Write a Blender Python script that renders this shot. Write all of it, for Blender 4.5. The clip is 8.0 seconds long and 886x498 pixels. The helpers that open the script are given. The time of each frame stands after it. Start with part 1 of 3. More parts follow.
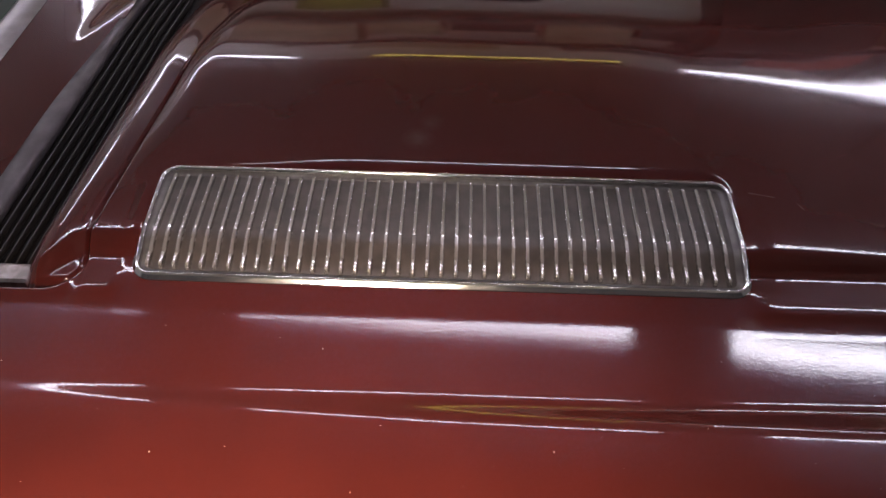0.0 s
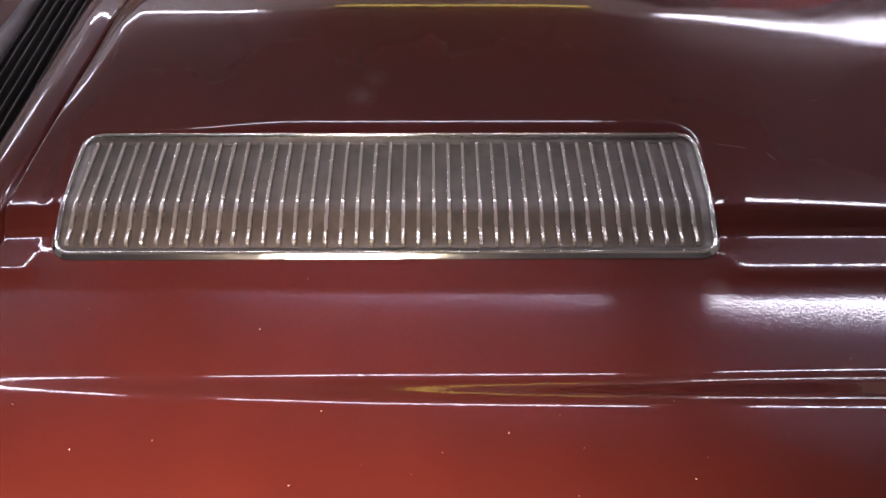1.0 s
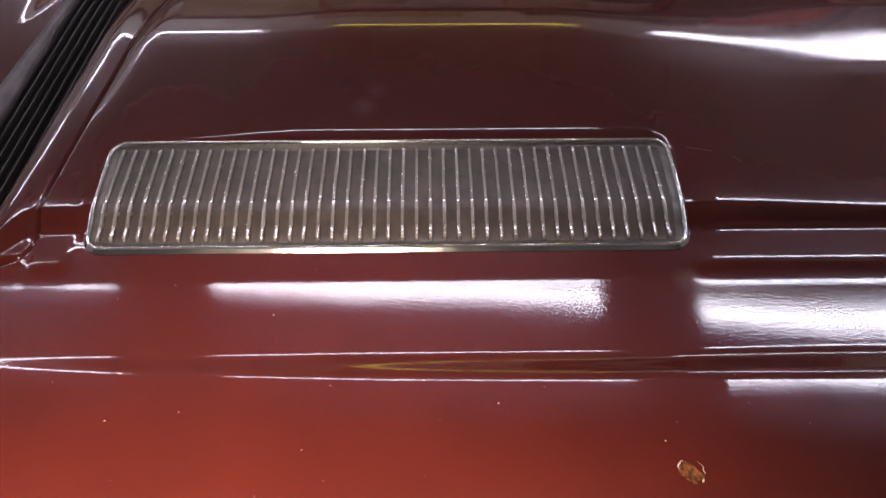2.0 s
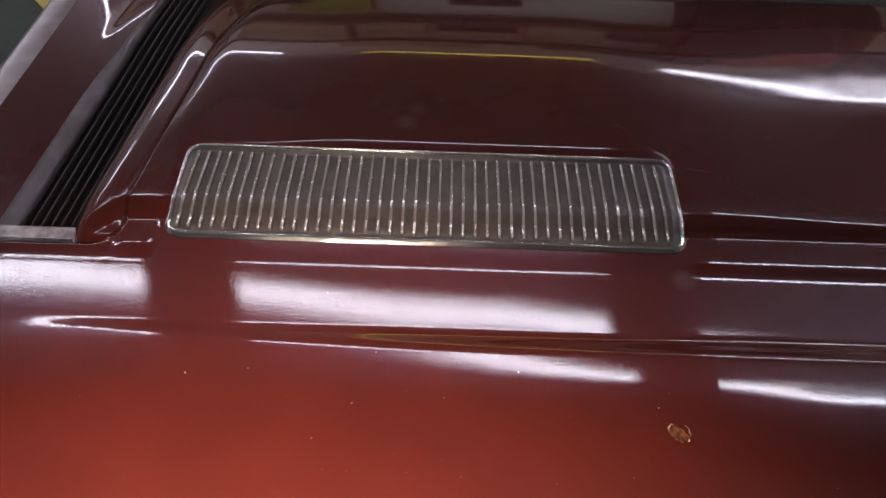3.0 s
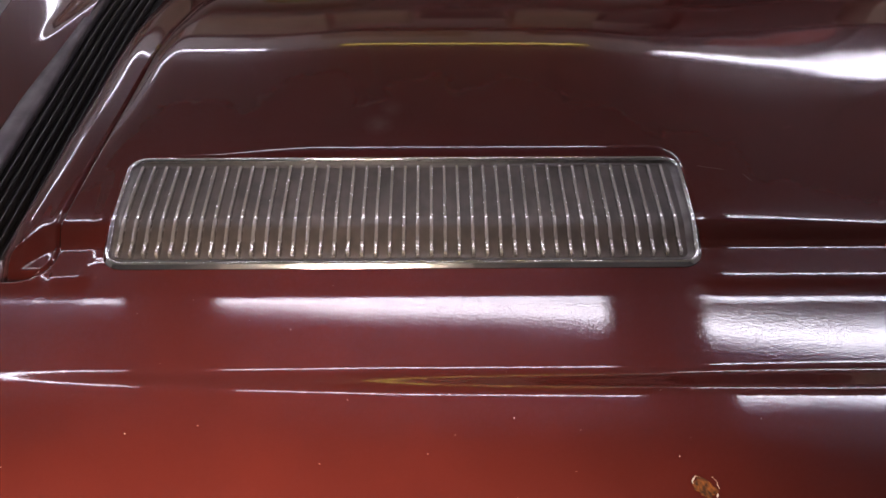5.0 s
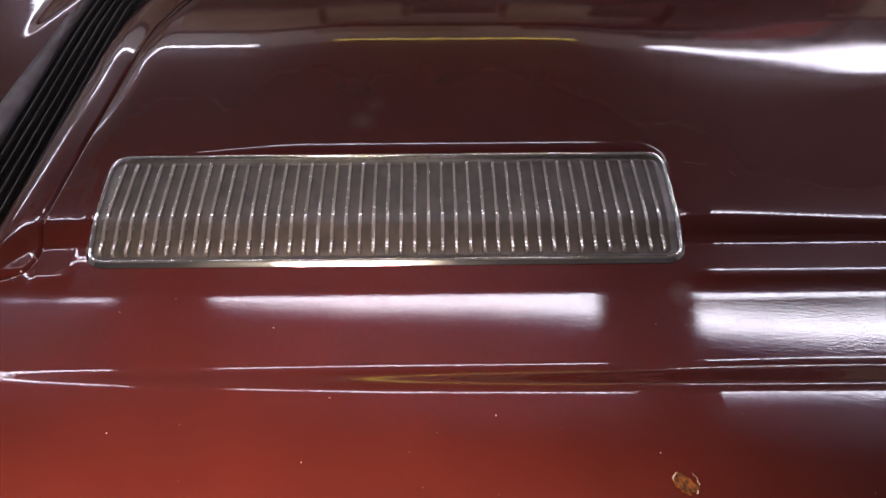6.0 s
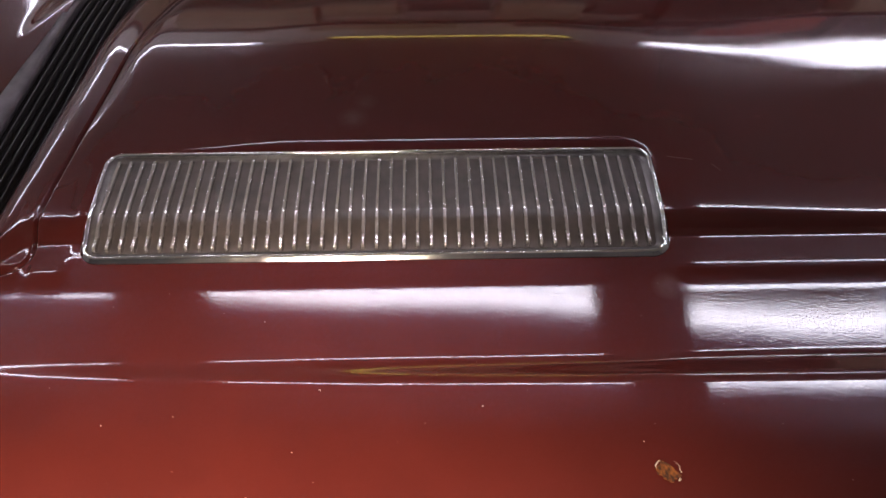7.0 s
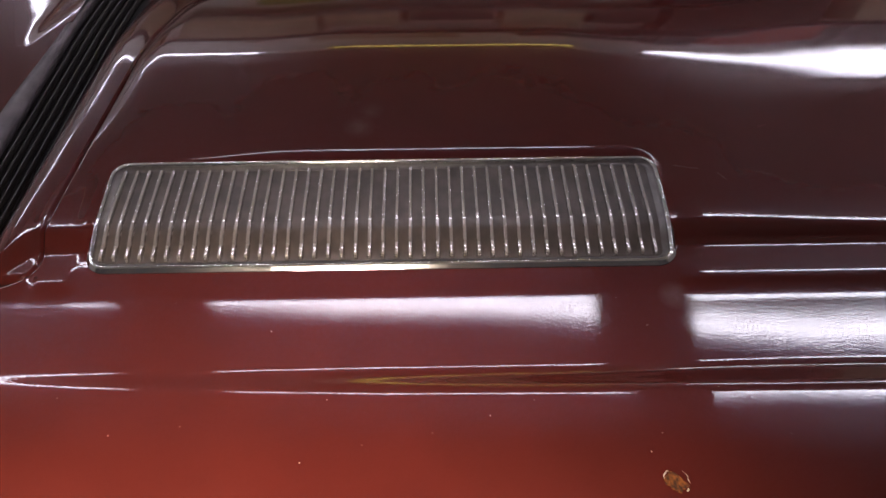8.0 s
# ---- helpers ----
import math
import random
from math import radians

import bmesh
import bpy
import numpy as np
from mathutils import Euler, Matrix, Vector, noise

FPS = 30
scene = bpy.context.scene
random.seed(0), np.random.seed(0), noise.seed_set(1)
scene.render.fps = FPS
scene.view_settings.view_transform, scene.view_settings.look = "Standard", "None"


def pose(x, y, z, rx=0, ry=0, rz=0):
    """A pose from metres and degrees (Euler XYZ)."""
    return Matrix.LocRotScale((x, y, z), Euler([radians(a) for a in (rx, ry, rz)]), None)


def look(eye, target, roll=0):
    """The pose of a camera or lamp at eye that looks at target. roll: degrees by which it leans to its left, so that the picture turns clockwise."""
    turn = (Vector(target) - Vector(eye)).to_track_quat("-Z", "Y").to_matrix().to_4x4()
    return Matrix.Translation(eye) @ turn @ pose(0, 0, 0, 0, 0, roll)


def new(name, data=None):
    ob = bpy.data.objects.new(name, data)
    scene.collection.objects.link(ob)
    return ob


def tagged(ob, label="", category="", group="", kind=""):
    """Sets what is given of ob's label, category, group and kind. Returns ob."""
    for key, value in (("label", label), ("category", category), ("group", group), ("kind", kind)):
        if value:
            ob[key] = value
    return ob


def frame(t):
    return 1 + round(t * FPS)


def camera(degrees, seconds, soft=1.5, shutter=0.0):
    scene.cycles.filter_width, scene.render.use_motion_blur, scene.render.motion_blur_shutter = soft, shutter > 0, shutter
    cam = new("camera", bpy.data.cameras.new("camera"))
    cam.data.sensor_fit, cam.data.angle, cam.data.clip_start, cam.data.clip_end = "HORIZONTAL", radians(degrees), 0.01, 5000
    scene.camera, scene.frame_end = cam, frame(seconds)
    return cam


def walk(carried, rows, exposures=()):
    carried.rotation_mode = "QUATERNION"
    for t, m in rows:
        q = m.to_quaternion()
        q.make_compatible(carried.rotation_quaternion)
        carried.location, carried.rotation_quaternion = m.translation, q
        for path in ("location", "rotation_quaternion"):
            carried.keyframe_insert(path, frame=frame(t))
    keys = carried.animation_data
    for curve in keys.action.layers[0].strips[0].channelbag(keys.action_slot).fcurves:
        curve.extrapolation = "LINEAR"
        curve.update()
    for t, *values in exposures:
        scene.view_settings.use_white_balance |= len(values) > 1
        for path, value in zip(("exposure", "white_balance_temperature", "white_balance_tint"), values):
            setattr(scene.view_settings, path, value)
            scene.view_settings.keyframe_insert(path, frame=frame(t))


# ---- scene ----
cam = camera(55.8, 8.0)
PATH = [
    (0, (0.014, -0.564, 0.689), (-0.015, 0.761, -0.808), 0.9),
    (0.5, (0.028, -0.509, 0.64), (0.026, 0.748, -0.916), 0.9),
    (1, (0.05, -0.512, 0.647), (0.062, 0.732, -0.919), 0.3),
    (1.5, (0.054, -0.528, 0.666), (0.071, 0.726, -0.892), -0.0),
    (2.8, (0.027, -0.703, 0.764), (0.037, 0.627, -0.73), 1.5),
    (3, (0.019, -0.716, 0.778), (0.024, 0.622, -0.708), 2.1),
    (3.5, (0.025, -0.698, 0.772), (0.027, 0.656, -0.7), 1.4),
    (4, (0.036, -0.603, 0.716), (0.035, 0.747, -0.76), 0.4),
    (4.5, (0.037, -0.594, 0.704), (0.044, 0.735, -0.791), 0.2),
    (6, (0.053, -0.589, 0.708), (0.072, 0.706, -0.816), 0.1),
    (6.5, (0.067, -0.584, 0.7), (0.086, 0.712, -0.823), -0.1),
    (7, (0.064, -0.601, 0.718), (0.086, 0.688, -0.811), -0.1),
    (7.5, (0.065, -0.601, 0.724), (0.082, 0.688, -0.806), -0.2),
    (8, (0.058, -0.599, 0.72), (0.078, 0.702, -0.798), -0.2),
]
walk(cam, [(t, look(eye, target, roll)) for t, eye, target, roll in PATH],
     exposures=((0.0, 0.13), (0.5, 0.46), (1.0, 0.53), (1.5, 0.54), (2.8, -0.13), (3.5, -0.07), (4.2, 0.12), (6.0, 0.13), (8.0, 0.10)))

# ---- world and light ----
world = bpy.data.worlds.new("world")
scene.world = world
world.use_nodes = True
world.node_tree.nodes["Background"].inputs[0].default_value = (0.02, 0.02, 0.022, 1)
world.node_tree.nodes["Background"].inputs[1].default_value = 0.3

FLOOR_Z, CEIL_Z = -0.95, 2.2
LAMP_Z = 1.40


# ---- materials ----
def material(name, base, rough=0.5, metal=0.0):
    m = bpy.data.materials.new(name)
    m.use_nodes = True
    b = m.node_tree.nodes["Principled BSDF"]
    b.inputs["Base Color"].default_value = (*base, 1)
    b.inputs["Roughness"].default_value = rough
    b.inputs["Metallic"].default_value = metal
    return m


def node(m, kind, **values):
    n = m.node_tree.nodes.new(kind)
    for key, value in values.items():
        n.inputs[key].default_value = value
    return n


def link(m, a, out, b, into):
    m.node_tree.links.new(a.outputs[out], b.inputs[into])


def noise_colour(m, dark, light, scale, detail=4.0, low=0.35, high=0.65, coord="Object"):
    """Drives the base colour between two tones by a noise of that many waves a metre."""
    b = m.node_tree.nodes["Principled BSDF"]
    tc = node(m, "ShaderNodeTexCoord")
    n = node(m, "ShaderNodeTexNoise", Scale=scale, Detail=detail)
    r = node(m, "ShaderNodeValToRGB")
    r.color_ramp.elements[0].position, r.color_ramp.elements[1].position = low, high
    r.color_ramp.elements[0].color, r.color_ramp.elements[1].color = (*dark, 1), (*light, 1)
    link(m, tc, coord, n, "Vector")
    link(m, n, "Fac", r, "Fac")
    link(m, r, "Color", b, "Base Color")
    return tc, n, r


def noise_bump(m, scale, distance, strength=1.0, detail=2.0, into="Normal"):
    b = m.node_tree.nodes["Principled BSDF"]
    tc = node(m, "ShaderNodeTexCoord")
    n = node(m, "ShaderNodeTexNoise", Scale=scale, Detail=detail)
    bump = node(m, "ShaderNodeBump", Strength=strength, Distance=distance)
    link(m, tc, "Object", n, "Vector")
    link(m, n, "Fac", bump, "Height")
    link(m, bump, "Normal", b, into)
    return bump


def noise_rough(m, scale, low, high, detail=4.0):
    b = m.node_tree.nodes["Principled BSDF"]
    tc = node(m, "ShaderNodeTexCoord")
    n = node(m, "ShaderNodeTexNoise", Scale=scale, Detail=detail)
    r = node(m, "ShaderNodeMapRange")
    r.inputs["From Min"].default_value, r.inputs["From Max"].default_value = 0.3, 0.7
    r.inputs["To Min"].default_value, r.inputs["To Max"].default_value = low, high
    link(m, tc, "Object", n, "Vector")
    link(m, n, "Fac", r, "Value")
    link(m, r, "Result", b, "Roughness")


def car_paint():
    m = material("maroon car paint", (0.17, 0.014, 0.010), 0.38)
    b = m.node_tree.nodes["Principled BSDF"]
    noise_colour(m, (0.054, 0.0082, 0.0063), (0.062, 0.0093, 0.0071), 9.0, 6.0)
    noise_rough(m, 14.0, 0.225, 0.265)
    b.inputs["Coat Weight"].default_value = 1.0
    b.inputs["Coat Roughness"].default_value = 0.023
    b.inputs["Coat IOR"].default_value = 1.455
    b.inputs["Specular IOR Level"].default_value = 0.12
    b.inputs["Specular Tint"].default_value = (0.86, 0.74, 1.0, 1)
    fine = noise_bump(m, 700.0, 0.000012, 1.0, 1.5, "Coat Normal")
    peel = noise_bump(m, 390.0, 0.000032, 1.0, 2.0, "Coat Normal")
    link(m, fine, "Normal", peel, "Normal")
    # pale smears of dried polish
    tc = node(m, "ShaderNodeTexCoord")
    n = node(m, "ShaderNodeTexNoise", Scale=70.0, Detail=5.0)
    link(m, tc, "Object", n, "Vector")
    last = m.node_tree.nodes["Principled BSDF"].inputs["Base Color"].links[0].from_socket
    for place, radius, strength in (((-0.035, 0.205, 0.02), 0.022, 0.09), ((-0.02, 0.235, 0.02), 0.018, 0.06), ((0.318, -0.050, 0.0), 0.020, 0.16)):
        d = node(m, "ShaderNodeVectorMath")
        d.operation = "DISTANCE"
        d.inputs[1].default_value = place
        link(m, tc, "Object", d, 0)
        r = node(m, "ShaderNodeMapRange")
        r.inputs["From Min"].default_value, r.inputs["From Max"].default_value = radius, radius * 0.2
        r.inputs["To Max"].default_value = strength
        link(m, d, "Value", r, "Value")
        f = node(m, "ShaderNodeMath")
        f.operation = "MULTIPLY"
        link(m, r, "Result", f, 0)
        link(m, n, "Fac", f, 1)
        mix = node(m, "ShaderNodeMix")
        mix.data_type = "RGBA"
        mix.inputs["B"].default_value = (0.42, 0.36, 0.38, 1)
        m.node_tree.links.new(f.outputs[0], mix.inputs["Factor"])
        m.node_tree.links.new(last, mix.inputs["A"])
        last = mix.outputs["Result"]
    m.node_tree.links.new(last, b.inputs["Base Color"])
    return m


def glow(name, colour, strength):
    m = material(name, (0.8, 0.8, 0.8), 0.5)
    b = m.node_tree.nodes["Principled BSDF"]
    b.inputs["Emission Color"].default_value = (*colour, 1)
    b.inputs["Emission Strength"].default_value = strength
    return m


PAINT = car_paint()
CHROME = material("worn chrome", (0.64, 0.62, 0.625), 0.2, 1.0)
noise_rough(CHROME, 60.0, 0.05, 0.09)
noise_bump(CHROME, 220.0, 0.000015, 0.6)
SLAT = material("dull grille metal", (0.42, 0.40, 0.37), 0.25, 0.5)
noise_colour(SLAT, (0.23, 0.205, 0.195), (0.31, 0.278, 0.264), 25.0)
noise_rough(SLAT, 30.0, 0.22, 0.30)
SLAT.node_tree.nodes["Principled BSDF"].inputs["Coat Weight"].default_value = 1.0
SLAT.node_tree.nodes["Principled BSDF"].inputs["Coat Roughness"].default_value = 0.07
SLAT.node_tree.nodes["Principled BSDF"].inputs["Coat IOR"].default_value = 2.6
BACK = material("grey-brown grille backing", (0.20, 0.18, 0.16), 0.4, 0.1)
noise_colour(BACK, (0.048, 0.038, 0.036), (0.080, 0.063, 0.059), 40.0, 6.0)
FLANGE = material("dull grey border metal", (0.16, 0.15, 0.15), 0.35, 0.5)
noise_colour(FLANGE, (0.11, 0.098, 0.098), (0.17, 0.155, 0.155), 50.0, 5.0)
noise_rough(FLANGE, 40.0, 0.30, 0.42)
RUBBER = material("black rubber", (0.006, 0.005, 0.005), 0.5)
noise_rough(RUBBER, 80.0, 0.45, 0.6)
RUBBER.node_tree.nodes["Principled BSDF"].inputs["Specular IOR Level"].default_value = 0.06
# lighter copy of the rubber, standing in for highlights along the ribs
RIB = material("lighter rubber rib", (0.02, 0.016, 0.016), 0.45)
noise_rough(RIB, 60.0, 0.38, 0.6)
TRIM = material("dulled grey trim", (0.25, 0.22, 0.225), 0.4, 0.7)
noise_colour(TRIM, (0.075, 0.062, 0.067), (0.115, 0.098, 0.104), 30.0)
noise_rough(TRIM, 45.0, 0.36, 0.55)
EDGE = material("dull bright moulding", (0.40, 0.37, 0.38), 0.35, 0.8)
noise_colour(EDGE, (0.26, 0.235, 0.245), (0.38, 0.345, 0.355), 24.0, 5.0)
noise_rough(EDGE, 45.0, 0.28, 0.42)
CAP = material("scuffed bare metal", (0.42, 0.38, 0.37), 0.4, 0.8)
noise_colour(CAP, (0.20, 0.17, 0.165), (0.42, 0.37, 0.36), 55.0, 6.0)
noise_rough(CAP, 70.0, 0.30, 0.48)
PRIMER = material("rusty bare spot", (0.16, 0.06, 0.02), 0.5)
PRIMER.node_tree.nodes["Principled BSDF"].inputs["Specular IOR Level"].default_value = 0.2
noise_colour(PRIMER, (0.024, 0.008, 0.005), (0.19, 0.066, 0.011), 2.4, 5.0, 0.38, 0.66)
CHIPPED = material("pale chip edge", (0.46, 0.40, 0.35), 0.5)
noise_colour(CHIPPED, (0.34, 0.28, 0.24), (0.56, 0.50, 0.45), 1.5)
SCRATCHED = material("dull scratch", (0.16, 0.09, 0.085), 0.6)
CONCRETE = material("dark green floor paint", (0.06, 0.075, 0.06), 0.5)
noise_colour(CONCRETE, (0.045, 0.058, 0.047), (0.085, 0.10, 0.085), 3.0, 8.0)
LINE = material("yellow floor line", (0.62, 0.52, 0.14), 0.5)
WALL = material("off-white painted block", (0.62, 0.60, 0.55), 0.75)
noise_colour(WALL, (0.72, 0.70, 0.64), (0.82, 0.80, 0.74), 2.0, 8.0)
# unseen wall, toned darker than the others so the chrome reflects less
GREY_WALL = material("dark unseen wall", (0.16, 0.155, 0.15), 0.8)
noise_colour(GREY_WALL, (0.13, 0.125, 0.12), (0.20, 0.195, 0.185), 2.0, 8.0)
CEILING = material("cream ceiling board", (0.08, 0.065, 0.05), 0.85)
noise_colour(CEILING, (0.50, 0.46, 0.40), (0.60, 0.55, 0.48), 2.5, 6.0)
HOUSING = material("grey enamel", (0.10, 0.085, 0.13), 0.6)
noise_colour(HOUSING, (0.085, 0.07, 0.115), (0.115, 0.097, 0.15), 6.0)
STEEL = material("grey shelf steel", (0.18, 0.18, 0.18), 0.5, 0.3)
noise_colour(STEEL, (0.14, 0.14, 0.14), (0.21, 0.21, 0.21), 8.0)
TUBE = glow("lit white diffuser", (0.90, 0.87, 1.0), 34.0)
# far-row tubes made stronger to brighten the wall in the car's reflections
TUBE_BRIGHT = glow("lit brighter white tube", (0.90, 0.87, 1.0), 46.0)
YELLOW = glow("lit yellow diffuser", (1.0, 0.74, 0.13), 6.5)
WARM = glow("lit warm bulb", (1.0, 0.86, 0.68), 80.0)


# ---- mesh helpers ----
def mesh_of(name, verts, faces, mat, smooth=True):
    me = bpy.data.meshes.new(name)
    me.from_pydata([tuple(map(float, v)) for v in verts], [], faces)
    me.materials.append(mat)
    if smooth:
        me.shade_smooth()
    me.update()
    return me


def part(name, me, parent, label=""):
    ob = new(name, me)
    ob.parent = parent
    return tagged(ob, label) if label else ob


def empty(name, label, category, at=(0, 0, 0), group="", kind=""):
    ob = new(name)
    ob.location = at
    return tagged(ob, label, category, group, kind)


def box_data(x0, y0, z0, x1, y1, z1, bevel=0.0):
    bm = bmesh.new()
    bmesh.ops.create_cube(bm, size=1)
    for v in bm.verts:
        v.co = Vector(((x0 + x1) / 2 + v.co.x * (x1 - x0), (y0 + y1) / 2 + v.co.y * (y1 - y0), (z0 + z1) / 2 + v.co.z * (z1 - z0)))
    if bevel:
        bmesh.ops.bevel(bm, geom=bm.edges[:], offset=bevel, segments=2, affect="EDGES", profile=0.5)
    return bm


def from_bm(name, bm, mat, smooth=False):
    me = bpy.data.meshes.new(name)
    bm.to_mesh(me)
    bm.free()
    me.materials.append(mat)
    if smooth:
        me.shade_smooth()
    return me


def box(name, x0, y0, z0, x1, y1, z1, mat, bevel=0.0):
    return from_bm(name, box_data(x0, y0, z0, x1, y1, z1, bevel), mat)


def steps(a, b, d):
    return list(np.linspace(a, b, max(2, int(round(abs(b - a) / d)) + 1)))[:-1]


def ease(a, b, x):
    t = np.clip((x - a) / (b - a), 0, 1)
    return t * t * (3 - 2 * t)


# ---- the shape of the car's upper body: slopes across it, added up from the grille's foot ----
def keyed(keys, y):
    """Slopes in degrees between keys (y, slope), eased."""
    ks = sorted(keys)
    out = np.full_like(y, ks[0][1])
    for (ya, sa), (yb, sb) in zip(ks, ks[1:]):
        out = np.where(y >= ya, sa + (sb - sa) * ease(ya, yb, y), out)
    return out


FAR = [(1.3, -44), (0.95, -33), (0.60, -21), (0.46, -14.2), (0.404, -9.2), (0.368, -4.8), (0.344, -1.0), (0.322, 1.6), (0.25, 2.4), (0.19, 2.4)]
FAR_WIDE = [(1.3, -44), (0.95, -33), (0.60, -20), (0.47, -12.5), (0.405, -6.5), (0.358, -2.7), (0.308, -2.0), (0.24, 0.0), (0.19, 0.8)]
FAR_FLAT = [(1.3, -44), (0.95, -33), (0.60, -20), (0.47, -10.0), (0.405, -5.2), (0.375, -3.1), (0.36, -2.9), (0.305, -3.6), (0.280, -2.2), (0.255, 1.2), (0.232, 2.0), (0.205, 1.2), (0.19, 0.8)]
STEP = [(0.11, 0.4), (0.064, 1.5), (0.049, 5.2), (0.038, 32), (0.029, 40), (0.022, 20)]
LEDGE = [(0.017, 3), (0.010, 0), (-0.012, 0), (-0.018, 1), (-0.023, 4), (-0.031, 15), (-0.040, 8), (-0.046, 3), (-0.052, 1), (-0.060, 0)]
LEDGE_END = [(0.017, 3), (0.010, 0), (-0.012, 0), (-0.0190, 0.5), (-0.0215, 8), (-0.031, 11.5), (-0.040, 8), (-0.046, 3), (-0.052, 1), (-0.060, 0)]
FOOT = [(0.017, 3), (0.010, 0), (0.002, 3), (-0.003, 6.5), (-0.012, 6.5), (-0.037, 6.5), (-0.042, 5.5), (-0.047, 2.5), (-0.052, 0.8), (-0.060, 0)]
NEAR = [(-0.195, 0), (-0.26, 5.0), (-0.34, 10), (-0.5, 19), (-0.75, 40)]
# along x: the outer panel's slope at three lines across it, and the crease's line, half width and depth
PANEL_X = (-0.45, -0.235, -0.03, 0.10, 0.20, 0.36, 0.45)
PANEL = ((2.4, 1.8, 1.05, 0.95, 0.8, 0.2, 0.05), (1.9, 1.65, 1.05, 0.9, 0.5, -0.35, -0.5), (1.4, 1.2, 0.45, 0.45, 0.2, -0.65, -1.0))
CREASE_X = (-0.384, -0.19, 0.0, 0.22, 0.42)
CREASE_Y, CREASE_W = (-0.1415, -0.1485, -0.1528, -0.1554, -0.156), (0.0105, 0.0158, 0.0204, 0.0220, 0.0250)


def total(keys):
    y = np.arange(-0.06, 0.002, 0.0005)
    return float(np.tan(np.radians(keyed(keys, y))).sum())


FOOT_GAIN = total(LEDGE) / total(FOOT)
FOOT = [(0.017, 8), (0.010, 6.5)] + [(y, s * FOOT_GAIN) for y, s in FOOT if y <= 0.002]


def lobe_above(y):
    return ease(0.055, 0.080, y) * (1 - ease(0.110, 0.140, y))


RISE_Y = np.arange(0.0, 0.03, 0.0005)
EASED = float((keyed(STEP + FOOT, RISE_Y) - keyed(STEP + LEDGE, RISE_Y)).sum() * 0.0005) / float(lobe_above(np.arange(0.05, 0.15, 0.0005)).sum() * 0.0005)


def slopes(x, y):
    w = ease(0.318 + 0.018 * (x < 0), 0.350 + 0.004 * (x < 0), np.abs(x)) * (1 - 0.65 * np.clip(1 - ((x + 0.390) / 0.009) ** 2, 0, 1))
    wide = ease(0.14, 0.58, x)
    y0, y = y, y - 0.014 * ease(-0.22, -0.05, x) * (1 - ease(0.22, 0.36, x)) * ease(0.20, 0.30, y)
    y = y + 0.0085 * ease(0.36, 0.64, x) * ease(0.024, 0.044, y) * (1 - ease(0.07, 0.13, y))
    beside = np.where(x < 0, keyed(FAR + STEP + LEDGE_END + NEAR, y), keyed(FAR + STEP + LEDGE + NEAR, y))
    s = (keyed(FAR + STEP + FOOT + NEAR, y) - EASED * lobe_above(y)) * (1 - w) + beside * w
    s = s + wide * (keyed(FAR_WIDE + STEP + LEDGE + NEAR, y) - keyed(FAR + STEP + LEDGE + NEAR, y))
    s = s + ease(0.47, 0.64, x) * (keyed(FAR_FLAT, y) - keyed(FAR_WIDE, y)) * ease(0.14, 0.19, y)
    y = y0
    a, b, c = (np.interp(x, PANEL_X, row) for row in PANEL)
    u = np.clip(-0.06 - y, 0, 0.065)
    s = s + (a + (b - a) * np.clip(u / 0.03, 0, 1) + (c - b) * np.clip((u - 0.03) / 0.035, 0, 1)) * ease(-0.045, -0.06, y) * ease(-0.165, -0.125, y)
    s = s + (-1.2 - 8.0 * np.clip(x, -0.3, 0.312)) * ease(-0.155, -0.182, y) * ease(-0.36, -0.21, y)
    s = s - 2.6 * ease(0.28, 0.45, x) * ease(-0.200, -0.232, y) * ease(-0.38, -0.26, y)
    crease = np.clip(np.minimum(3.5 + 40.0 * (x + 0.384), 8.6 + 29.0 * (x + 0.275)), 0, 26)
    lobe = np.clip(1 - ((y - np.interp(x, CREASE_X, CREASE_Y)) / np.interp(x, CREASE_X, CREASE_W)) ** 2, 0, 1) ** 1.5
    s = s - crease * lobe
    return s


FINE = np.arange(-0.76, 1.3001, 0.0005)


def heights(xs, ys):
    """Heights of the plain profile on the grid xs by ys; zero at y = 0."""
    out = np.zeros((len(xs), len(ys)))
    zero = np.searchsorted(FINE, 0.0)
    for i, x in enumerate(xs):
        t = np.tan(np.radians(slopes(np.full_like(FINE, x), FINE)))
        z = np.concatenate(([0], np.cumsum((t[1:] + t[:-1]) / 2 * 0.0005)))
        out[i] = np.interp(ys, FINE, z - z[zero])
    return out


SKEW = 0.119
SEAM_U, SEAM_Y, SEAM_R = -0.386, -0.023, 0.036


def skewed(x, y):
    return x - SKEW * np.maximum(y - 0.05, 0)


def inside_seam(u, y):
    """How far a place lies inside the rounded corner of the end panel; minus: outside."""
    a, b = SEAM_U - u, (y - SEAM_Y)
    qa, qb = SEAM_R - a, SEAM_R - b
    corner = SEAM_R - np.hypot(np.maximum(qa, 0), np.maximum(qb, 0)) + np.minimum(np.maximum(-qa, -qb), 0) * 0
    return np.where((qa > 0) | (qb > 0), np.where((qa > 0) & (qb > 0), corner, np.minimum(a, b)), np.minimum(a, b))


def trough(y):
    """Height of the ribbed strip along its length."""
    y = np.asarray(y, float)
    return -0.053 + 0.03 * np.minimum(y - 0.05, 0.45) - 0.15 * np.maximum(0, y - 0.45) ** 2


